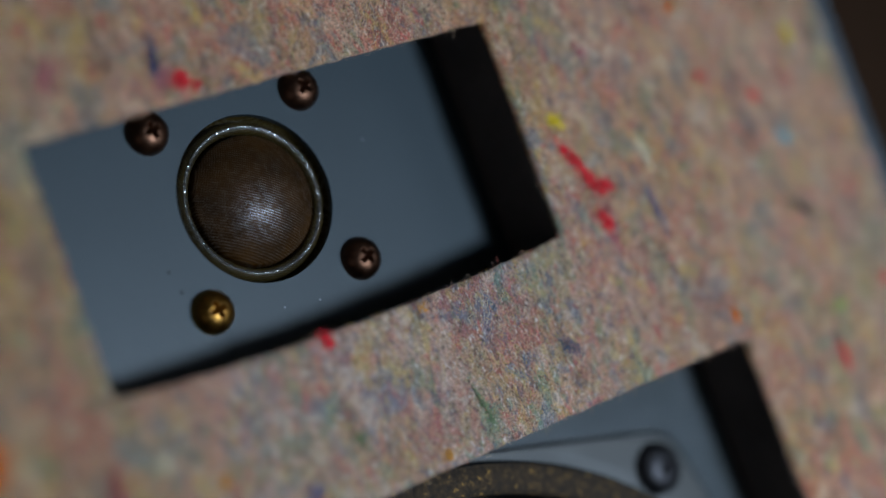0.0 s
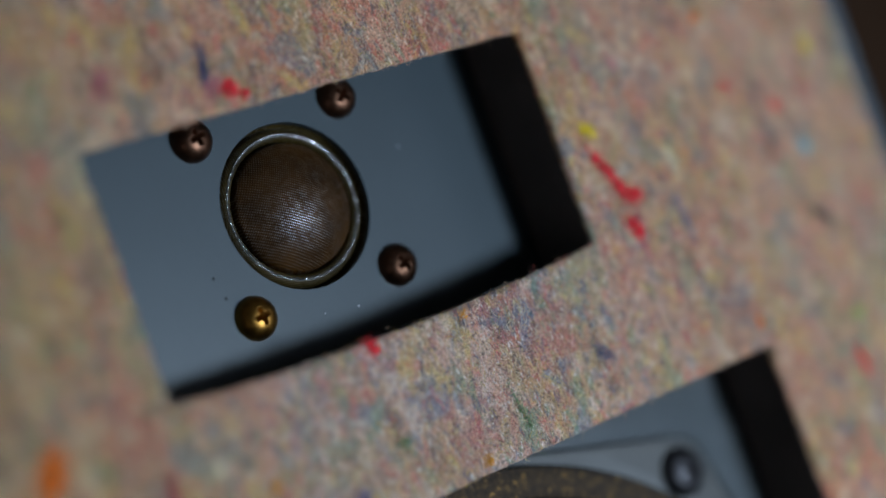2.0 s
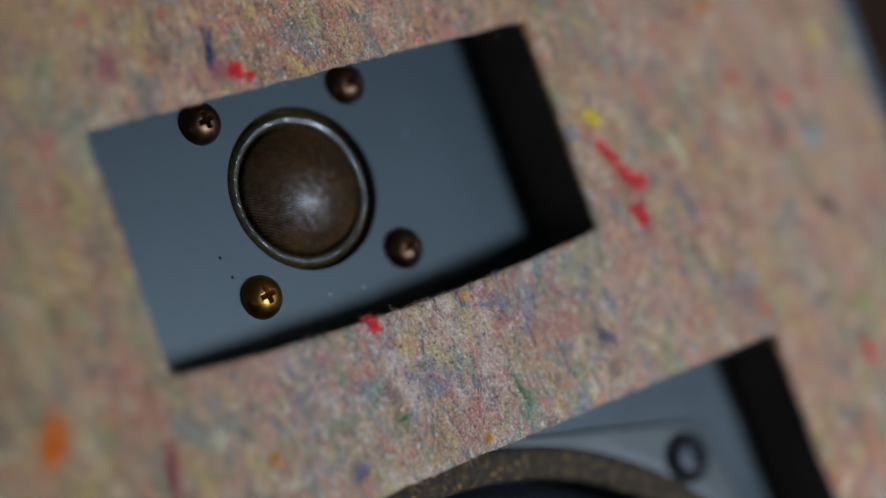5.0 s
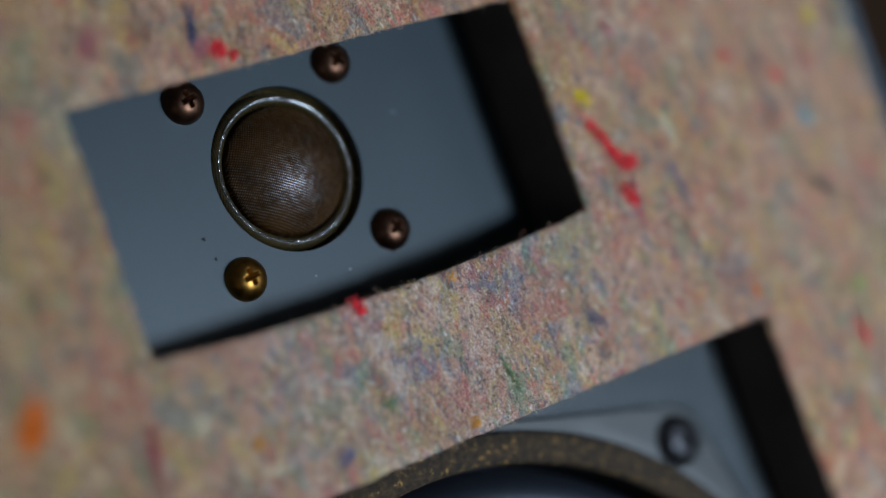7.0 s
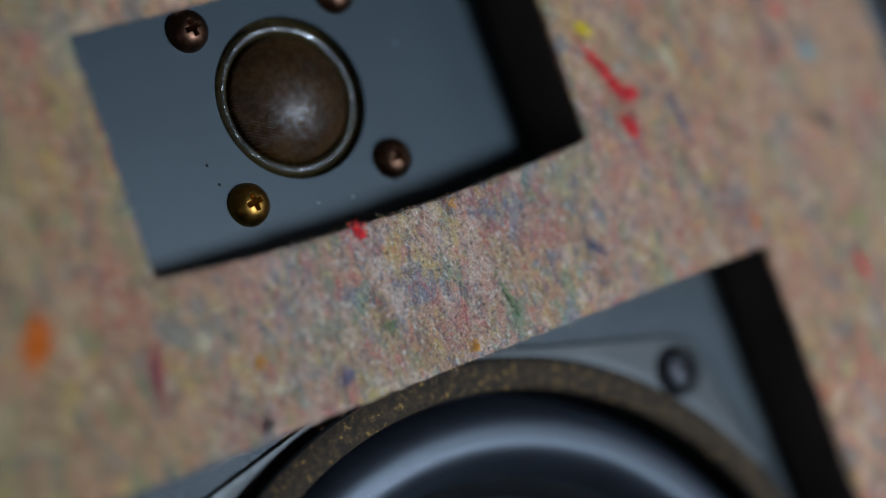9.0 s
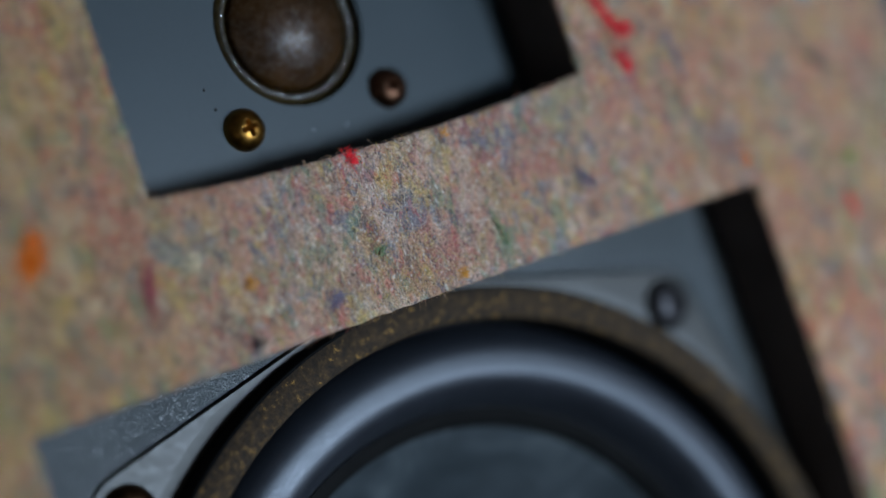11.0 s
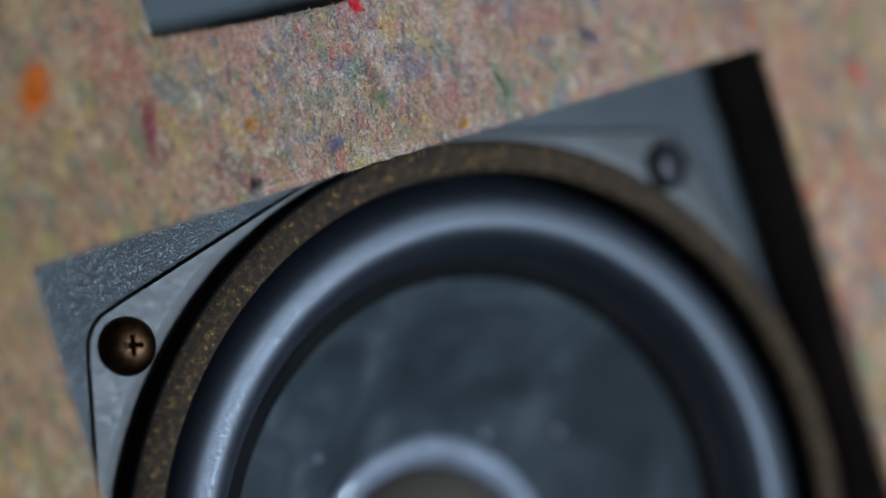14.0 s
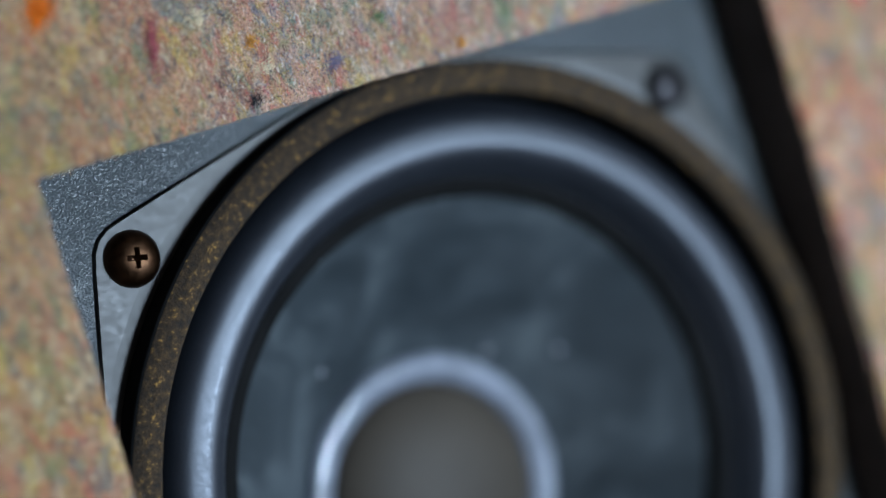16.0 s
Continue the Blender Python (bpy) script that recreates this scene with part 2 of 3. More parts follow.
RUBBER.node_tree.nodes["Principled BSDF"].inputs["Specular Tint"].default_value = (0.86, 0.91, 1.0, 1)
CONE = cone_material()
CAP = plain("grey_cap", (0.062, 0.049, 0.036), 0.6, scale=40, vary=0.15, relief=0.12, spec=0.3)
GLUE = plain("clear_glue", (0.22, 0.24, 0.29), 0.42, scale=160, vary=0.3, relief=0.35, coat=0.6, fine=300)
LINT = plain("grey_lint", (0.30, 0.31, 0.34), 0.35, coat=0.6)
DARK = plain("blackened_steel", (0.055, 0.052, 0.055), 0.48, 1.0, scale=300, vary=0.4, relief=0.1)
BRONZE = plain("bronzed_steel", (0.105, 0.050, 0.030), 0.38, 1.0, scale=300, vary=0.4, relief=0.1)
BEAD = plain("silvered_glue", (0.20, 0.195, 0.18), 0.16, 0.8, scale=1100, vary=0.85, relief=1.0, fine=950)
RUST = plain("browned_steel", (0.060, 0.030, 0.016), 0.38, 1.0, scale=260, vary=0.55, relief=0.15)
BRASS = plain("yellow_zinc", (0.26, 0.125, 0.026), 0.36, 1.0, scale=300, vary=0.4, relief=0.1)
SIDE = plain("blue_grey_vinyl", (0.055, 0.068, 0.08), 0.5, relief=0.3)
WOOD = plain("brown_wood", (0.07, 0.03, 0.012), 0.5, scale=9, vary=0.4, relief=0.2, fine=120)
WALL = plain("dim_plaster", (0.55, 0.50, 0.45), 0.9, scale=3, vary=0.1, relief=0.2, fine=80)

# ---------------------------------------------------------------- room
add(None, "floor", *boxes((-1.4, EAST + 0.1, -1.4, 1.4, -0.05, 0)), WOOD)
tagged(bpy.data.objects["floor"], "dark brown wooden surface under the loudspeaker", "floor", kind="structure")
for wname, bs in (("wall_north", [(-1.3, EAST, 1.3, 1.4, 0, ROOF)]), ("wall_south", [(-1.3, EAST, -1.4, -1.3, 0, ROOF)]),
                  ("wall_east", [(EAST, EAST + 0.1, -1.4, WIN[0], 0, ROOF), (EAST, EAST + 0.1, WIN[1], 1.4, 0, ROOF),
                                 (EAST, EAST + 0.1, WIN[0], WIN[1], 0, WIN[2]), (EAST, EAST + 0.1, WIN[0], WIN[1], WIN[3], ROOF)]),
                  # this opening is made up and only lets the west fill in
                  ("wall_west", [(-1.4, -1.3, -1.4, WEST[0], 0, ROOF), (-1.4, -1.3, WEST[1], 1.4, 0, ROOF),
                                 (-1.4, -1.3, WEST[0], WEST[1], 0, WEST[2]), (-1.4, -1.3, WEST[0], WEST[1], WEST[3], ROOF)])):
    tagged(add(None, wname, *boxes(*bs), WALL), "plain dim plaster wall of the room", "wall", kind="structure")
tagged(add(None, "ceiling", *boxes((-1.4, EAST + 0.1, -1.4, 1.4, ROOF, ROOF + 0.1)), WALL), "plain dim plaster ceiling", "ceiling", kind="structure")

# ---------------------------------------------------------------- loudspeaker
CX, CY = 0.0024, -0.1338          # middle of the woofer
X0, X1, Y0, Y1 = -0.1262, 0.1312, -0.255, 0.075   # the felt panel
TX0, TX1, TY0, TY1 = -0.0448, 0.0481, -0.0248, 0.0171  # tweeter opening
WX0, WX1, WY0, WY1 = -0.0764, 0.0811, -0.212, -0.0551  # woofer opening

speaker = new("loudspeaker")
speaker.location = (CX, -0.09, 0)
speaker.empty_display_size = 0.1
tagged(speaker, "blue-grey two-way loudspeaker lying on its back, felt front", "loudspeaker")


def spart(name, data, mat, parent=None, label="", smooth=True, bevel=0.0):
    ob = add(None, name, *data, mat, label, smooth, bevel)
    ob.parent = parent or speaker
    ob.matrix_parent_inverse = Matrix.Translation(-speaker.location)
    return ob


def under(ob, parent):
    """Hang ob below a part without moving it."""
    ob.parent = parent
    ob.matrix_parent_inverse = Matrix.Identity(4)
    return ob


T = 0.0052
cab = boxes((X0 - T, X0, Y0 - T, Y1 + T, 0, H - 0.001), (X1, X1 + T, Y0 - T, Y1 + T, 0, H - 0.001),
            (X0, X1, Y0 - T, Y0, 0, H - 0.001), (X0, X1, Y1, Y1 + T, 0, H - 0.001), (X0, X1, Y0, Y1, 0, 0.012))
spart("cabinet", cab, SIDE, label="blue-grey vinyl cabinet with a narrow rim", smooth=False, bevel=0.0015)


def hull_outline(grow, n=240):
    """The basket's outline: the hull of a large round and four small ones at the screws, by angle."""
    circles = [(0, 0, 0.0805)] + [(sx * 0.0609, sy * 0.0609, 0.0066) for sx in (-1, 1) for sy in (-1, 1)]
    ring = []
    for i in range(n):
        a = 2 * math.pi * i / n
        d = Vector((math.cos(a), math.sin(a)))
        best = 1e9
        for k in range(360):
            b = 2 * math.pi * k / 360
            nb = Vector((math.cos(b), math.sin(b)))
            c = d.dot(nb)
            if c > 0.2:
                s = max(x * nb.x + y * nb.y + r for x, y, r in circles) + grow
                best = min(best, s / c)
        ring.append((CX + best * d.x, CY + best * d.y))
    return ring


def plate(outer, inner, z1, z0):
    """A flat plate between two outlines of as many points."""
    n = len(outer)
    verts = [(x, y, z) for ring, z in ((outer, z1), (inner, z1), (outer, z0), (inner, z0)) for x, y in ring]
    faces = []
    for i in range(n):
        j = (i + 1) % n
        faces += [(i, j, n + j, n + i), (n + i, n + j, 3 * n + j, 3 * n + i), (j, i, 2 * n + i, 2 * n + j), (2 * n + j, 2 * n + i, 3 * n + i, 3 * n + j)]
    return verts, faces


def rect_ring(x0, x1, y0, y1, cx, cy, n):
    ring = []
    for i in range(n):
        a = 2 * math.pi * i / n
        c, s = math.cos(a), math.sin(a)
        t = min(((x1 if c > 0 else x0) - cx) / c if abs(c) > 1e-9 else 1e9, ((y1 if s > 0 else y0) - cy) / s if abs(s) > 1e-9 else 1e9)
        ring.append((cx + t * c, cy + t * s))
    return ring


def circle(cx, cy, r, n):
    return [(cx + r * math.cos(2 * math.pi * i / n), cy + r * math.sin(2 * math.pi * i / n)) for i in range(n)]


ZB = H - BW
N = 240
outline = hull_outline(0.0)
spart("baffle", plate(rect_ring(X0, X1, Y0, -0.044, CX, CY, N), hull_outline(0.0007), ZB, ZB - 0.006), VINYL, label="black pebbled vinyl baffle", smooth=False)
spart("baffle_bed", boxes((X0, X1, Y0, Y1, ZB - 0.05, ZB - 0.044)), BLACK, smooth=False)

# tweeter: a plain plate with a coated silk dome in its bore
TCX, TCY = 0.0010, 0.0001
tweeter = spart("tweeter_plate", plate(rect_ring(-0.062, 0.064, -0.043, 0.045, TCX, TCY, N), circle(TCX, TCY, 0.0152, N), ZB, ZB - 0.006), PLATE,
                label="smooth satin blue-grey tweeter plate", smooth=False, bevel=0.0)
rim = [(0.0153, ZB - 0.0006), (0.0149, ZB - 0.0036)] + arc(0.0146, ZB - 0.0036, 0.0121, ZB - 0.0030, 0.0022, 12) + [(0.0119, ZB - 0.0036)]
under(spart("surround", lathe(rim, TCX, TCY), EDGE, label="shiny woven silk edge"), tweeter)
dome_profile = [(0.0119, ZB - 0.0037), (0.0117, ZB - 0.0022)]
R = 0.0165
for i in range(22):
    a = math.asin(0.0116 / R) * (1 - i / 21.2)
    dome_profile.append((R * math.sin(a), ZB - 0.0010 + R * math.cos(a) - math.sqrt(R * R - 0.0116 ** 2)))
bead = arc(0.0134, ZB - 0.0012, 0.0123, ZB - 0.0021, 0.0005, 8)
under(spart("glue_bead", lathe(bead, TCX, TCY, 420, lambda k, a: 0.00034 * noise.noise(Vector((55 * math.cos(a), 55 * math.sin(a), 1.6 * k)))), BEAD, label="silvery rough bead of glue round the dome"), tweeter)
under(spart("dome", lathe(dome_profile, TCX, TCY), DOME, label="brown coated silk dome"), tweeter)


def screw_data(r, height, arm, width, depth, rings=44, n=120):
    """A pan head with a cross recess, its seat at height 0."""
    prof = []
    for k in range(rings + 1):
        s = k / rings
        rr = r * s
        prof.append((rr, height * (1 - s ** 2.6) ** 0.55))
    verts, faces = [(0, 0, height - depth)], []
    for rr, z in prof[1:]:
        for i in range(n):
            a = 2 * math.pi * i / n
            x, y = rr * math.cos(a), rr * math.sin(a)
            inside = (abs(x) < width and abs(y) < arm) or (abs(y) < width and abs(x) < arm)
            verts.append((x, y, z - (depth * (1.1 - 0.6 * rr / arm) if inside else 0)))
    for i in range(n):
        faces.append((0, 1 + i, 1 + (i + 1) % n))
    for k in range(rings - 1):
        for i in range(n):
            j = (i + 1) % n
            faces.append((1 + k * n + i, 1 + (k + 1) * n + i, 1 + (k + 1) * n + j, 1 + k * n + j))
    return verts, faces


def screws(places, data, z, parent, mats, turns, label):
    for (x, y), m, turn in zip(places, mats, turns):
        ob = spart("screw", data, m, label=label, smooth=True)
        ob.parent = parent
        ob.matrix_parent_inverse = Matrix.Identity(4)
        ob.matrix_basis = pose(x, y, z, 0, 0, turn)


screws([(-0.0148, 0.0162), (0.0168, 0.0165), (0.0168, -0.0159), (-0.0148, -0.0163)], screw_data(0.0040, 0.0029, 0.00158, 0.00047, 0.0026), ZB, tweeter,
       [BRONZE, BRONZE, BRONZE, BRASS], [12, 40, 25, 8], "bronzed pan-head screw with a cross recess")

for x, y in ((-0.0198, -0.0075), (-0.0188, -0.0114)):
    # dark crumbs of lint on the plate
    under(spart("lint_speck", lathe(cap(0.0003, 0, 0.0002, 5), 0, 0, 10), BLACK), tweeter).matrix_basis = pose(x, y, ZB)

for x, y in ((-0.0012, -0.0196), (0.0060, -0.0204), (0.0262, 0.0046)):
    # and pale ones
    under(spart("lint_speck", lathe(cap(0.00022, 0, 0.00015, 5), 0, 0, 10), LINT), tweeter).matrix_basis = pose(x, y, ZB)

# woofer
gutter = []     # where the flat corner of the basket begins to dip towards the gasket
for i, (x, y) in enumerate(outline):
    reach = min(0.0826, math.hypot(x - CX, y - CY) - 0.0008)
    gutter.append((CX + reach * math.cos(2 * math.pi * i / N), CY + reach * math.sin(2 * math.pi * i / N)))
basket = spart("woofer_basket", plate(outline, gutter, ZB + 0.0003, ZB - 0.004), FRAME, label="grey enamelled woofer basket", smooth=False, bevel=0.0)
dip = ([], [])
for share, fall in ((0, 0), (0.35, 0.16), (0.7, 0.20), (1, 0.24)):
    for x, y in gutter:
        reach = math.hypot(x - CX, y - CY)
        r = reach + (0.0782 - reach) * share
        dip[0].append((CX + (x - CX) * r / reach, CY + (y - CY) * r / reach, ZB + 0.0003 - (reach - r) * fall))
for k, i in itertools.product(range(3), range(N)):
    j = (i + 1) % N
    dip[1].append((k * N + i, k * N + j, (k + 1) * N + j, (k + 1) * N + i))
under(spart("gutter", dip, FRAME, label="grey gutter beside the gasket"), basket)
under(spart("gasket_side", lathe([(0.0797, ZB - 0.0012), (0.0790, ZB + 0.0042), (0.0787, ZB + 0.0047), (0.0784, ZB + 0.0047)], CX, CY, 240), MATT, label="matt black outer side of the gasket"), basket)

gp = [(0.0786, ZB), (0.0786, ZB + 0.0043), (0.0783, ZB + 0.0051), (0.0738, ZB + 0.0053), (0.0731, ZB + 0.0048), (0.0729, ZB + 0.0036)]
gasket = under(spart("gasket", lathe(gp, CX, CY, 360, lambda k, a: 0.00025 * noise.noise(Vector((90 * math.cos(a), 90 * math.sin(a), k * 2.0)))), GASKET, label="dark brown cork gasket ring"), basket)
flange = [(0.0730, ZB + 0.0040), (0.0729, ZB - 0.0010), (0.0731, ZB - 0.0074)]
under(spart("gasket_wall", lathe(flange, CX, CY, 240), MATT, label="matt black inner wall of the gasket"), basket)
# the roll: a broad flattish crown between steep flanks
roll = [(0.0735, ZB - 0.0070), (0.0730, ZB - 0.0072)]
for i in range(33):
    u = -1 + 2 * i / 32
    roll.append((0.0652 - 0.0077 * u, ZB - 0.0065 + 0.0005 * u + 0.0088 * (1 - abs(u) ** 2.9) ** 0.8))
roll += [(0.0568, ZB - 0.0062), (0.0545, ZB - 0.0072)]
under(spart("roll_surround", lathe(roll, CX, CY, 240), RUBBER, label="glossy black rubber roll surround"), basket)
land = [(0.0572, ZB - 0.0056), (0.0562, ZB - 0.0058), (0.0545, ZB - 0.0066), (0.0538, ZB - 0.0078), (0.0536, ZB - 0.0092)]
under(spart("glued_land", lathe(land, CX, CY, 200), MATT, label="matt black glued edge of the cone"), basket)
# the voice coil sits a little off the middle of the basket
KX, KY = CX - 0.0022, CY - 0.0058


def off_centre(rings, n):
    """A turned surface whose middle runs from the basket's to the coil's; rings: (radius, height, share of the way)."""
    verts, faces = [], []
    for r, z, s in rings:
        verts += [(CX + (KX - CX) * s + r * math.cos(2 * math.pi * i / n), CY + (KY - CY) * s + r * math.sin(2 * math.pi * i / n), z) for i in range(n)]
    for k, i in itertools.product(range(len(rings) - 1), range(n)):
        j = (i + 1) % n
        faces.append((k * n + i, k * n + j, (k + 1) * n + j, (k + 1) * n + i))
    return verts, faces


def cone_ring(s):
    return 0.0562 + (0.0255 - 0.0562) * s, ZB - 0.0066 - 0.0260 * s ** 0.92, s


cone = under(spart("cone", off_centre([cone_ring(i / 20) for i in range(21)], 200), CONE, label="dusty dark blue-grey cone"), basket)
under(spart("glue_ring", lathe(arc(0.0290, ZB - 0.0300, 0.0231, ZB - 0.0312, 0.0022, 12), KX, KY, 140, lambda k, a: 0.00018 * math.sin(7 * a) * math.sin(3 * a + 1)), GLUE, label="shiny bead of clear glue"), basket)
under(spart("dust_cap", lathe([(0.0234, ZB - 0.0322)] + cap(0.0232, ZB - 0.0316, 0.0085), KX, KY, 140), CAP, label="matt grey dust cap"), basket)
for share, a, size in ((0.056, 81.6, 0.0006), (0.83, 49.3, 0.0009), (0.60, 27.8, 0.0008), (0.63, 123.6, 0.0007), (0.046, 68.8, 0.0004)):
    # crumbs of lint stuck to the cone
    r, zc, _ = cone_ring(share)
    lint = spart("lint_speck", lathe(cap(size, 0, size * 0.7, 6), 0, 0, 14), LINT)
    under(lint, basket).matrix_basis = pose(CX + (KX - CX) * share + r * math.cos(radians(a)), CY + (KY - CY) * share + r * math.sin(radians(a)), zc)
screws([(CX + sx * 0.0609, CY + sy * 0.0609) for sx, sy in ((-1, 1), (1, 1), (1, -1), (-1, -1))], screw_data(0.0052, 0.0030, 0.0018, 0.00043, 0.0026), ZB + 0.0003, basket,
       [RUST, DARK, DARK, RUST], [-13, 35, 5, 60], "bronzed pan-head screw with a cross recess")

# ---------------------------------------------------------------- felt panel
panel = new("felt_panel")
panel.location = (CX, -0.09, H - BW)
tagged(panel, "speckled multicoloured rag felt panel with two openings, in the rim", "panel")


def ppart(name, data, mat, label="", smooth=False, kind=""):
    ob = add(None, name, *data, mat, label, smooth)
    ob.parent = panel
    ob.matrix_parent_inverse = Matrix.Translation(-panel.location)
    if kind:
        tagged(ob, kind=kind)
    return ob


def holed_sheet(xs, ys, holes, z1, z0, wave):
    """A sheet with square holes, with side walls, its vertices moved by wave(x, y)."""
    nx, ny = len(xs), len(ys)
    verts, faces, index = [], [], {}

    def solid(i, j):
        if not (0 <= i < nx - 1 and 0 <= j < ny - 1):
            return False
        mx, my = (xs[i] + xs[i + 1]) / 2, (ys[j] + ys[j + 1]) / 2
        return not any(a < mx < b and c < my < d for a, b, c, d in holes)

    def vert(i, j, low):
        if (i, j, low) not in index:
            dx, dy, dz = wave(xs[i], ys[j], low)
            index[i, j, low] = len(verts)
            verts.append((xs[i] + dx, ys[j] + dy, (z0 if low else z1) + dz))
        return index[i, j, low]

    for i, j in itertools.product(range(nx - 1), range(ny - 1)):
        if not solid(i, j):
            continue
        q = ((i, j), (i + 1, j), (i + 1, j + 1), (i, j + 1))
        faces.append([vert(*c, False) for c in q])
        for k, (di, dj) in enumerate(((0, -1), (1, 0), (0, 1), (-1, 0))):
            if not solid(i + di, j + dj):
                a, b = q[k], q[(k + 1) % 4]
                faces.append([vert(*b, False), vert(*a, False), vert(*a, True), vert(*b, True)])
    return verts, faces


def steps(points, step):
    out = []
    for a, b in zip(points, points[1:]):
        n = max(1, round((b - a) / step))
        out += [a + (b - a) * k / n for k in range(n)]
    return out + [points[-1]]


def lower_sag(x):
    return 0.0019 * max(0, 1 - ((x - 0.0012) / 0.046) ** 2)


def felt_wave(x, y, low):
    v = Vector((x * 300, y * 300, 0))
    w = noise.noise_vector(v) * 0.00035 + noise.noise_vector(v * 2.7) * 0.00034
    # the lower cut of the tweeter opening sags
    sag = lower_sag(x) * max(0, 1 - abs(y - TY0) / 0.014)
    # and the right cut of the woofer opening bows outwards
    bow = 0.0013 * max(0, 1 - ((y + 0.125) / 0.065) ** 2) * max(0, 1 - abs(x - WX1) / 0.014)
    return w.x + bow, w.y - sag, (0 if low else noise.noise(v * 0.25) * 0.0003 + noise.noise(v * 2.2) * 0.00022)


HOLES = ((TX0, TX1, TY0, TY1), (WX0, WX1, WY0, WY1))
fx = steps(sorted((X0 + 0.0006, WX0, TX0, TX1, WX1, X1 - 0.0004)), 0.0013)
fy = steps(sorted((Y0 + 0.0006, WY0, WY1, TY0, TY1, Y1 - 0.0006)), 0.0013)
ppart("felt_sheet", holed_sheet(fx, fy, HOLES, H, H - 0.0014, felt_wave), FELT, "multicoloured rag felt", True)
BX = (X0 + 0.001, X1 - 0.001, Y0 + 0.001, Y1 - 0.001)
bholes = ((TX0 - 0.002, TX1 + 0.0004, TY0 - 0.0024, TY1 + 0.0042), (WX0 - 0.002, WX1 + 0.0014, WY0, WY1 + 0.0030))
bx = sorted({BX[0], BX[1], bholes[0][0], bholes[0][1], bholes[1][0], bholes[1][1]})
by = sorted({BX[2], BX[3], bholes[0][2], bholes[0][3], bholes[1][2], bholes[1][3]})
ppart("backing_board", holed_sheet(bx, by, bholes, H - 0.0014, ZB + 0.0004, lambda x, y, low: (0, 0, 0)), BOARD, "black backing board")

# tufts of dyed rag that stand out of the felt: x, y, length, width (mm), turn (degrees), colour
DYES = {"red": (0.80, 0.035, 0.045), "pink": (0.5, 0.16, 0.17), "yellow": (0.85, 0.55, 0.03), "navy": (0.05, 0.07, 0.14), "orange": (0.85, 0.17, 0.015),
        "green": (0.17, 0.24, 0.12), "lime": (0.36, 0.42, 0.08), "cyan": (0.08, 0.33, 0.40), "black": (0.03, 0.028, 0.03), "pale": (0.80, 0.62, 0.40),
        "blue": (0.10, 0.12, 0.18), "wine": (0.36, 0.09, 0.10), "violet": (0.20, 0.17, 0.24), "ochre": (0.62, 0.27, 0.05)}
DYED = {k: plain("dyed_" + k, v, 0.95, scale=700, vary=0.35, relief=0.6, spec=0.15) for k, v in DYES.items()}
TUFTS = [
    (-15.0, 20.6, 4, 3.2, 20, "red"), (-17.6, 21.4, 5, 3.4, 40, "pink"), (-12.4, 19.3, 1.8, 1.4, 0, "red"), (-36.3, 26.8, 6, 4, 60, "pink"), (-18, 26, 6, 2, 80, "navy"), (55.4, -4.6, 3, 2.6, 0, "yellow"),
    (57, -12.6, 12, 2.4, -68, "red"), (61, -18.8, 5, 3.4, -40, "red"), (58.3, -24.6, 5, 2.4, -72, "red"), (60.2, -23.2, 3.4, 1.6, -60, "wine"), (59.2, -28.4, 5, 1.4, -80, "pink"), (-6.5, -27.8, 2.6, 2.2, 10, "red"),
    (40.4, -43.5, 6, 2, -60, "blue"), (-67, -27.5, 7, 5, 60, "orange"), (19, -48, 8, 1.4, 100, "green"), (104.7, -11.1, 2.6, 1.8, -60, "red"),
    (108.5, -21.3, 3, 2.6, 0, "cyan"), (106.6, -35.4, 4.5, 2.2, -50, "black"), (81, -20.3, 1.8, 1.6, 0, "green"), (106.7, -56.4, 3.4, 2.4, 0, "lime"),
    (103.6, -66, 6, 1.8, -80, "red"), (91.8, 9.9, 2, 2, 0, "orange"), (113.6, -8.6, 1.8, 1.4, 0, "black"), (125.4, -3, 3, 1.4, 80, "black"),
    (92.7, -4.6, 1.6, 1.4, 0, "red"), (99.5, -31.6, 2, 1.4, 60, "green"), (76.1, -32.6, 2, 1.4, 40, "pink"), (120, -1.8, 4, 2, 100, "yellow"),
    (80.5, -50.4, 3, 1.4, -80, "orange"), (121.6, -54.9, 2, 1.8, 0, "red"), (70.8, -24.5, 11, 1.6, 95, "violet"), (72.6, -14.4, 7, 1.8, 105, "pale"),
    (121.8, -44, 2.4, 1.4, 70, "green"), (66.5, 6.9, 3.6, 2.4, -60, "pink"), (8.7, -52.9, 2.6, 2.2, 0, "ochre"), (-32.8, -42.8, 2.8, 2.4, 0, "ochre"),
    (-50.3, -41, 13, 2.2, 80, "wine"), (-34.6, -52.9, 2.6, 2.2, 0, "black"), (-40.7, -36.6, 3, 3, 0, "pale"), (-31, -47.6, 2.8, 2.4, 0, "pale"),
    (-16.8, -50, 5, 3, 30, "violet"), (-6.7, -44.5, 2.4, 2, 0, "green"), (14, -27.8, 1.6, 1.4, 0, "ochre"), (102.8, -61.6, 2, 1.4, 0, "navy"),
]


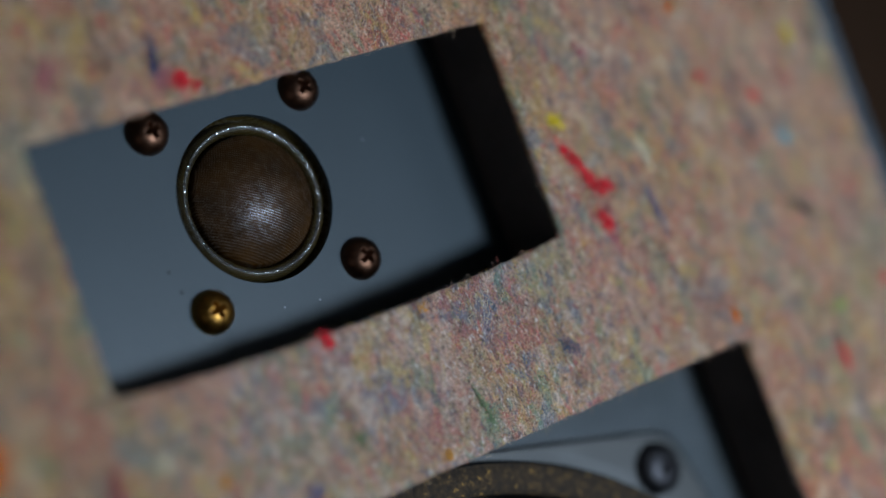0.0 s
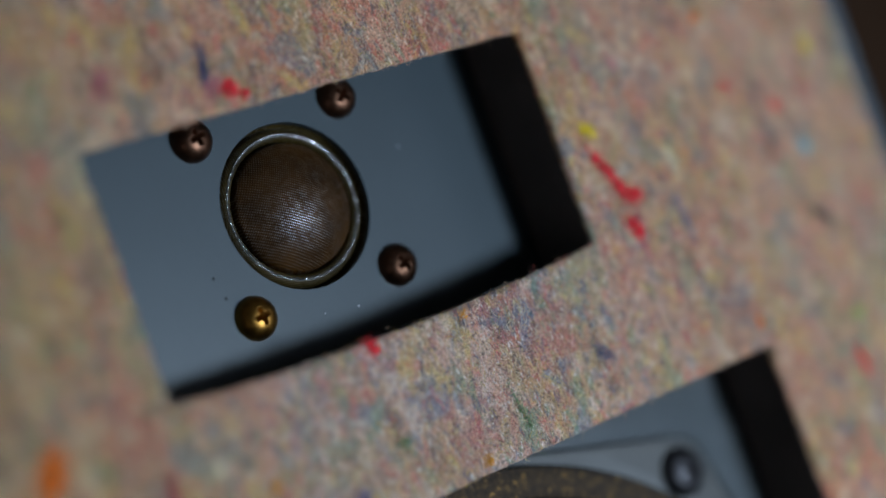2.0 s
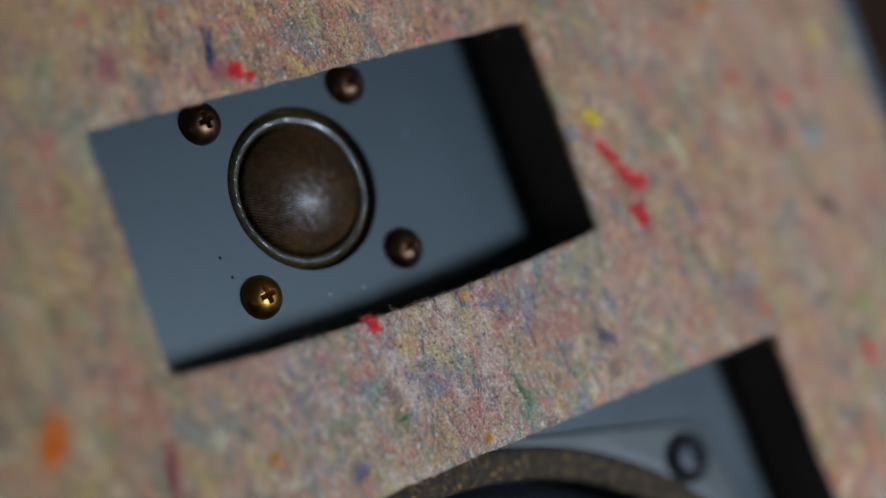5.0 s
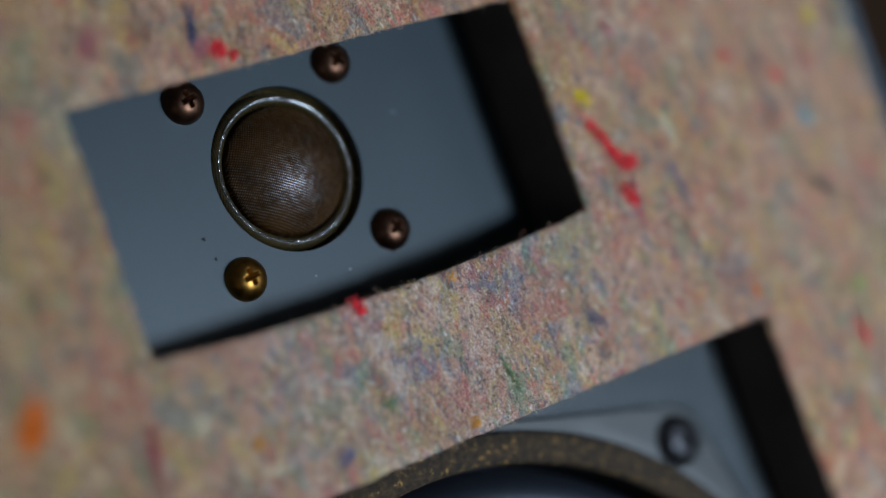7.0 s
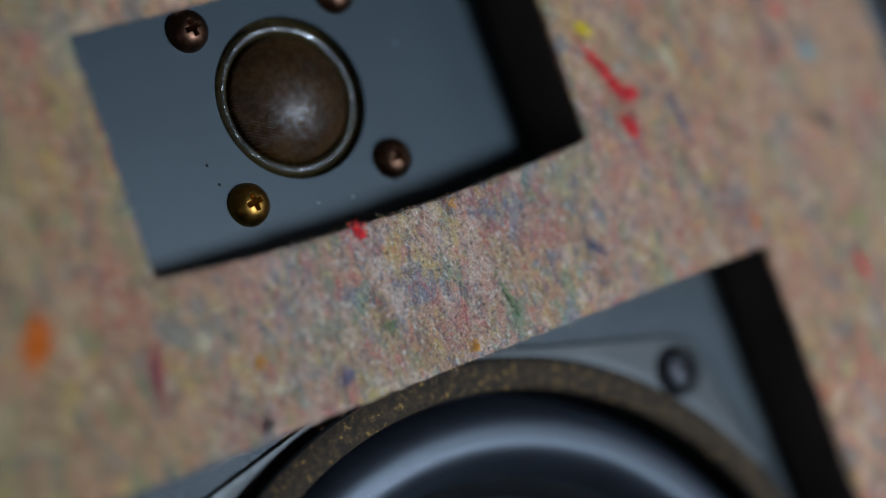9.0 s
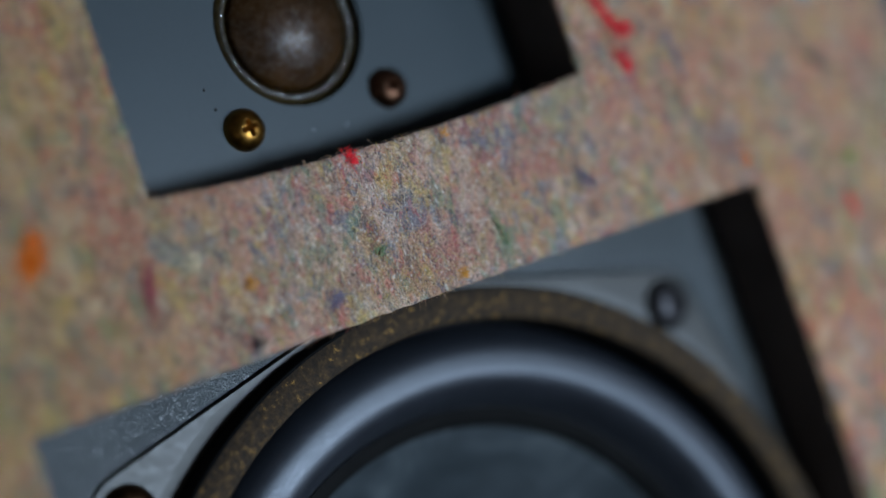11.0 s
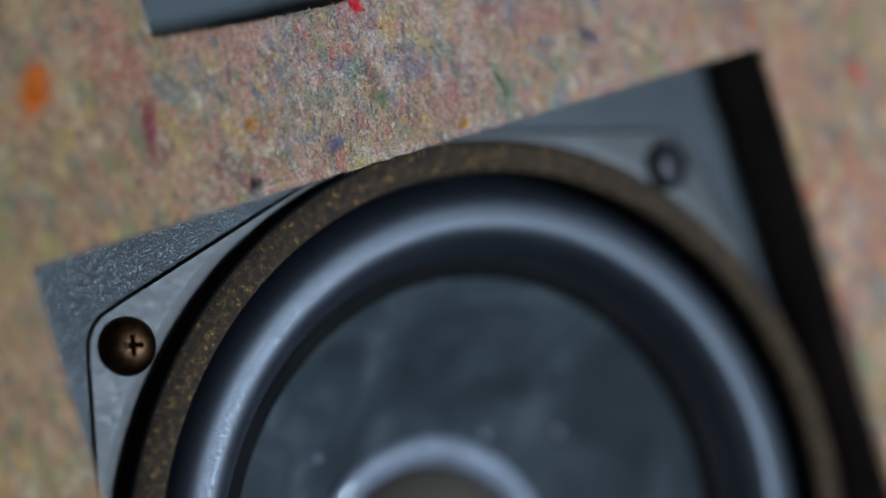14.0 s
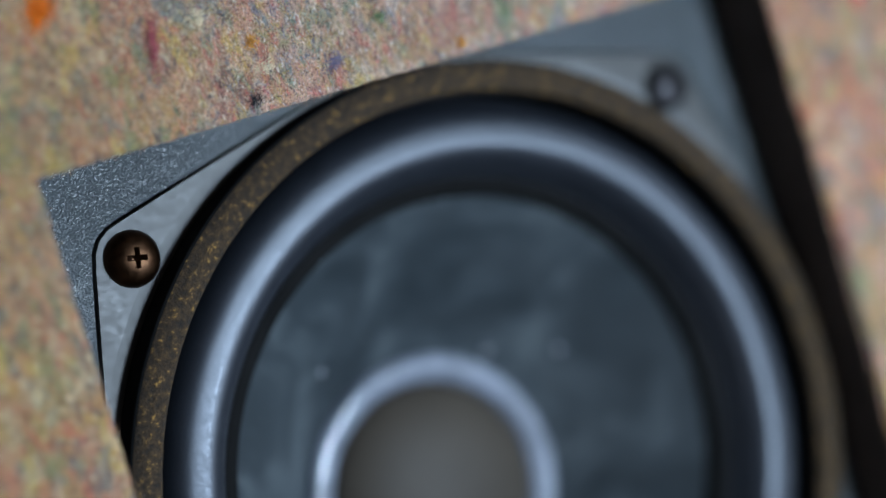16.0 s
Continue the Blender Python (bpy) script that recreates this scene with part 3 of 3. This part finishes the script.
def tuft_data(seed, length, width, dense):
    """A clump of short matted hairs, densest in the middle."""
    rng = np.random.default_rng(900 + seed)
    verts, faces = [], []
    knots = [(rng.normal(0, 0.45) * length / 2, rng.normal(0, 0.4) * width / 2) for _ in range(5)]
    for _ in range(int((30 + 15e6 * length * width) * dense)):
        r, b = abs(rng.normal(0, 0.42)), rng.uniform(0, 2 * math.pi)
        kx, ky = knots[rng.integers(5)]
        x, y = 0.7 * kx + length / 2 * r * math.cos(b), 0.7 * ky + width / 2 * r * math.sin(b)
        a, bend = rng.normal(0, 0.9), rng.normal(0, 0.5)
        step, w, z = rng.uniform(0.00012, 0.0005), rng.uniform(0.00002, 0.00006), rng.uniform(0.0001, 0.0006) * max(0.15, 1.1 - r)
        base = len(verts)
        for k in range(3):
            px, py = -math.sin(a) * w, math.cos(a) * w
            zz = z + (0.0001 if k == 1 else 0)
            verts += [(x + px, y + py, zz), (x - px, y - py, zz)]
            x, y, a = x + math.cos(a) * step, y + math.sin(a) * step, a + bend
        faces += [(base + 2 * k, base + 2 * k + 1, base + 2 * k + 3, base + 2 * k + 2) for k in range(2)]
    return verts, faces


for k, (x, y, length, width, turn, dye) in enumerate(TUFTS):
    t = ppart("tuft", tuft_data(k, length / 700, width / 700, 1.0 if dye in ("red", "yellow", "orange", "cyan") else 0.5), DYED[dye], dye + " tuft of rag fibre", True)
    t.matrix_parent_inverse = Matrix.Translation(-panel.location)
    t.matrix_basis = pose(x / 1000, y / 1000, H + noise.noise(Vector((x * 0.075, y * 0.075, 0))) * 0.0003, 0, 0, turn)


def fibres(count, seed, x0, x1, y0, y1, longest, lift):
    """Loose curved hairs lying on the felt."""
    rng = np.random.default_rng(seed)
    verts, faces = [], []
    spots = [(p / 1000, q / 1000, (0.0005 * w) ** 2) for p, q, _, w, _, _ in TUFTS]
    made = 0
    while made < count:
        x, y = rng.uniform(x0, x1), rng.uniform(y0, y1)
        if any(((x - p) ** 2 + (y - q) ** 2) < r for p, q, r in spots) and rng.random() < 0.5:
            continue
        if any(a - 0.0007 < x < b + 0.0007 and c - 0.0006 - (lower_sag(x) if c == TY0 else 0) < y < d + 0.0007 for a, b, c, d in HOLES):
            continue
        made += 1
        a = rng.normal(1.6, 0.9)
        bend, step, w = rng.normal(0, 0.5), longest * rng.uniform(0.25, 1.0) / 3, rng.uniform(0.000014, 0.000038)
        z, up = H + rng.uniform(-0.0001, 0.0002), rng.uniform(0, lift)
        base = len(verts)
        for k in range(4):
            px, py = -math.sin(a) * w, math.cos(a) * w
            zz = z + up * math.sin(math.pi * (k + 0.3) / 3.6)
            verts += [(x + px, y + py, zz), (x - px, y - py, zz)]
            x, y, a = x + math.cos(a) * step, y + math.sin(a) * step, a + bend
        faces += [(base + 2 * k, base + 2 * k + 1, base + 2 * k + 3, base + 2 * k + 2) for k in range(3)]
    return verts, faces


HAIR = island_colours("rag_fibres", [(0.0, (0.60, 0.33, 0.20)), (0.24, (0.72, 0.49, 0.32)), (0.44, (0.42, 0.21, 0.13)), (0.54, (0.24, 0.14, 0.11)), (0.63, (0.60, 0.14, 0.10)),
                                    (0.69, (0.20, 0.19, 0.23)), (0.74, (0.58, 0.39, 0.10)), (0.82, (0.80, 0.64, 0.46)), (0.91, (0.10, 0.065, 0.06)), (0.97, (0.25, 0.28, 0.14))])
ppart("fuzz", fibres(60000, 5, -0.088, X1 - 0.001, -0.075, 0.042, 0.0021, 0.00035), HAIR, "fine loose rag fibres", kind="stuff")


def cut_fuzz(seed, per_metre):
    """Fine hairs that stand out over the cut edges of the openings."""
    rng = np.random.default_rng(seed)
    verts, faces = [], []
    for x0, x1, y0, y1 in HOLES:
        for (ax, ay), (bx_, by_) in (((x0, y0), (x1, y0)), ((x1, y0), (x1, y1)), ((x1, y1), (x0, y1)), ((x0, y1), (x0, y0))):
            span = math.hypot(bx_ - ax, by_ - ay)
            inward = math.atan2(bx_ - ax, -(by_ - ay))
            for _ in range(int(span * per_metre)):
                t = rng.random()
                x, y = ax + (bx_ - ax) * t, ay + (by_ - ay) * t
                if y0 == TY0 and ay == by_ == y0:
                    y -= lower_sag(x)
                a, bend = inward + rng.normal(0, 0.8), rng.normal(0, 0.45)
                longest = 0.0004 + 0.0006 * rng.random() ** 3 + (0.0012 if rng.random() < 0.012 else 0)
                step, w = longest / 3, rng.uniform(0.000010, 0.000022)
                x, y, z = x - math.cos(inward) * 0.0003, y - math.sin(inward) * 0.0003, H - rng.uniform(0.0, 0.0010)
                base = len(verts)
                for k in range(4):
                    px, py = -math.sin(a) * w, math.cos(a) * w
                    verts += [(x + px, y + py, z), (x - px, y - py, z)]
                    x, y, z, a = x + math.cos(a) * step, y + math.sin(a) * step, z + rng.normal(0.0, 0.00008), a + bend
                faces += [(base + 2 * k, base + 2 * k + 1, base + 2 * k + 3, base + 2 * k + 2) for k in range(3)]
    return verts, faces


ppart("cut_fuzz", cut_fuzz(8, 16000), HAIR, "fine rag hairs along the cut edges", kind="stuff")
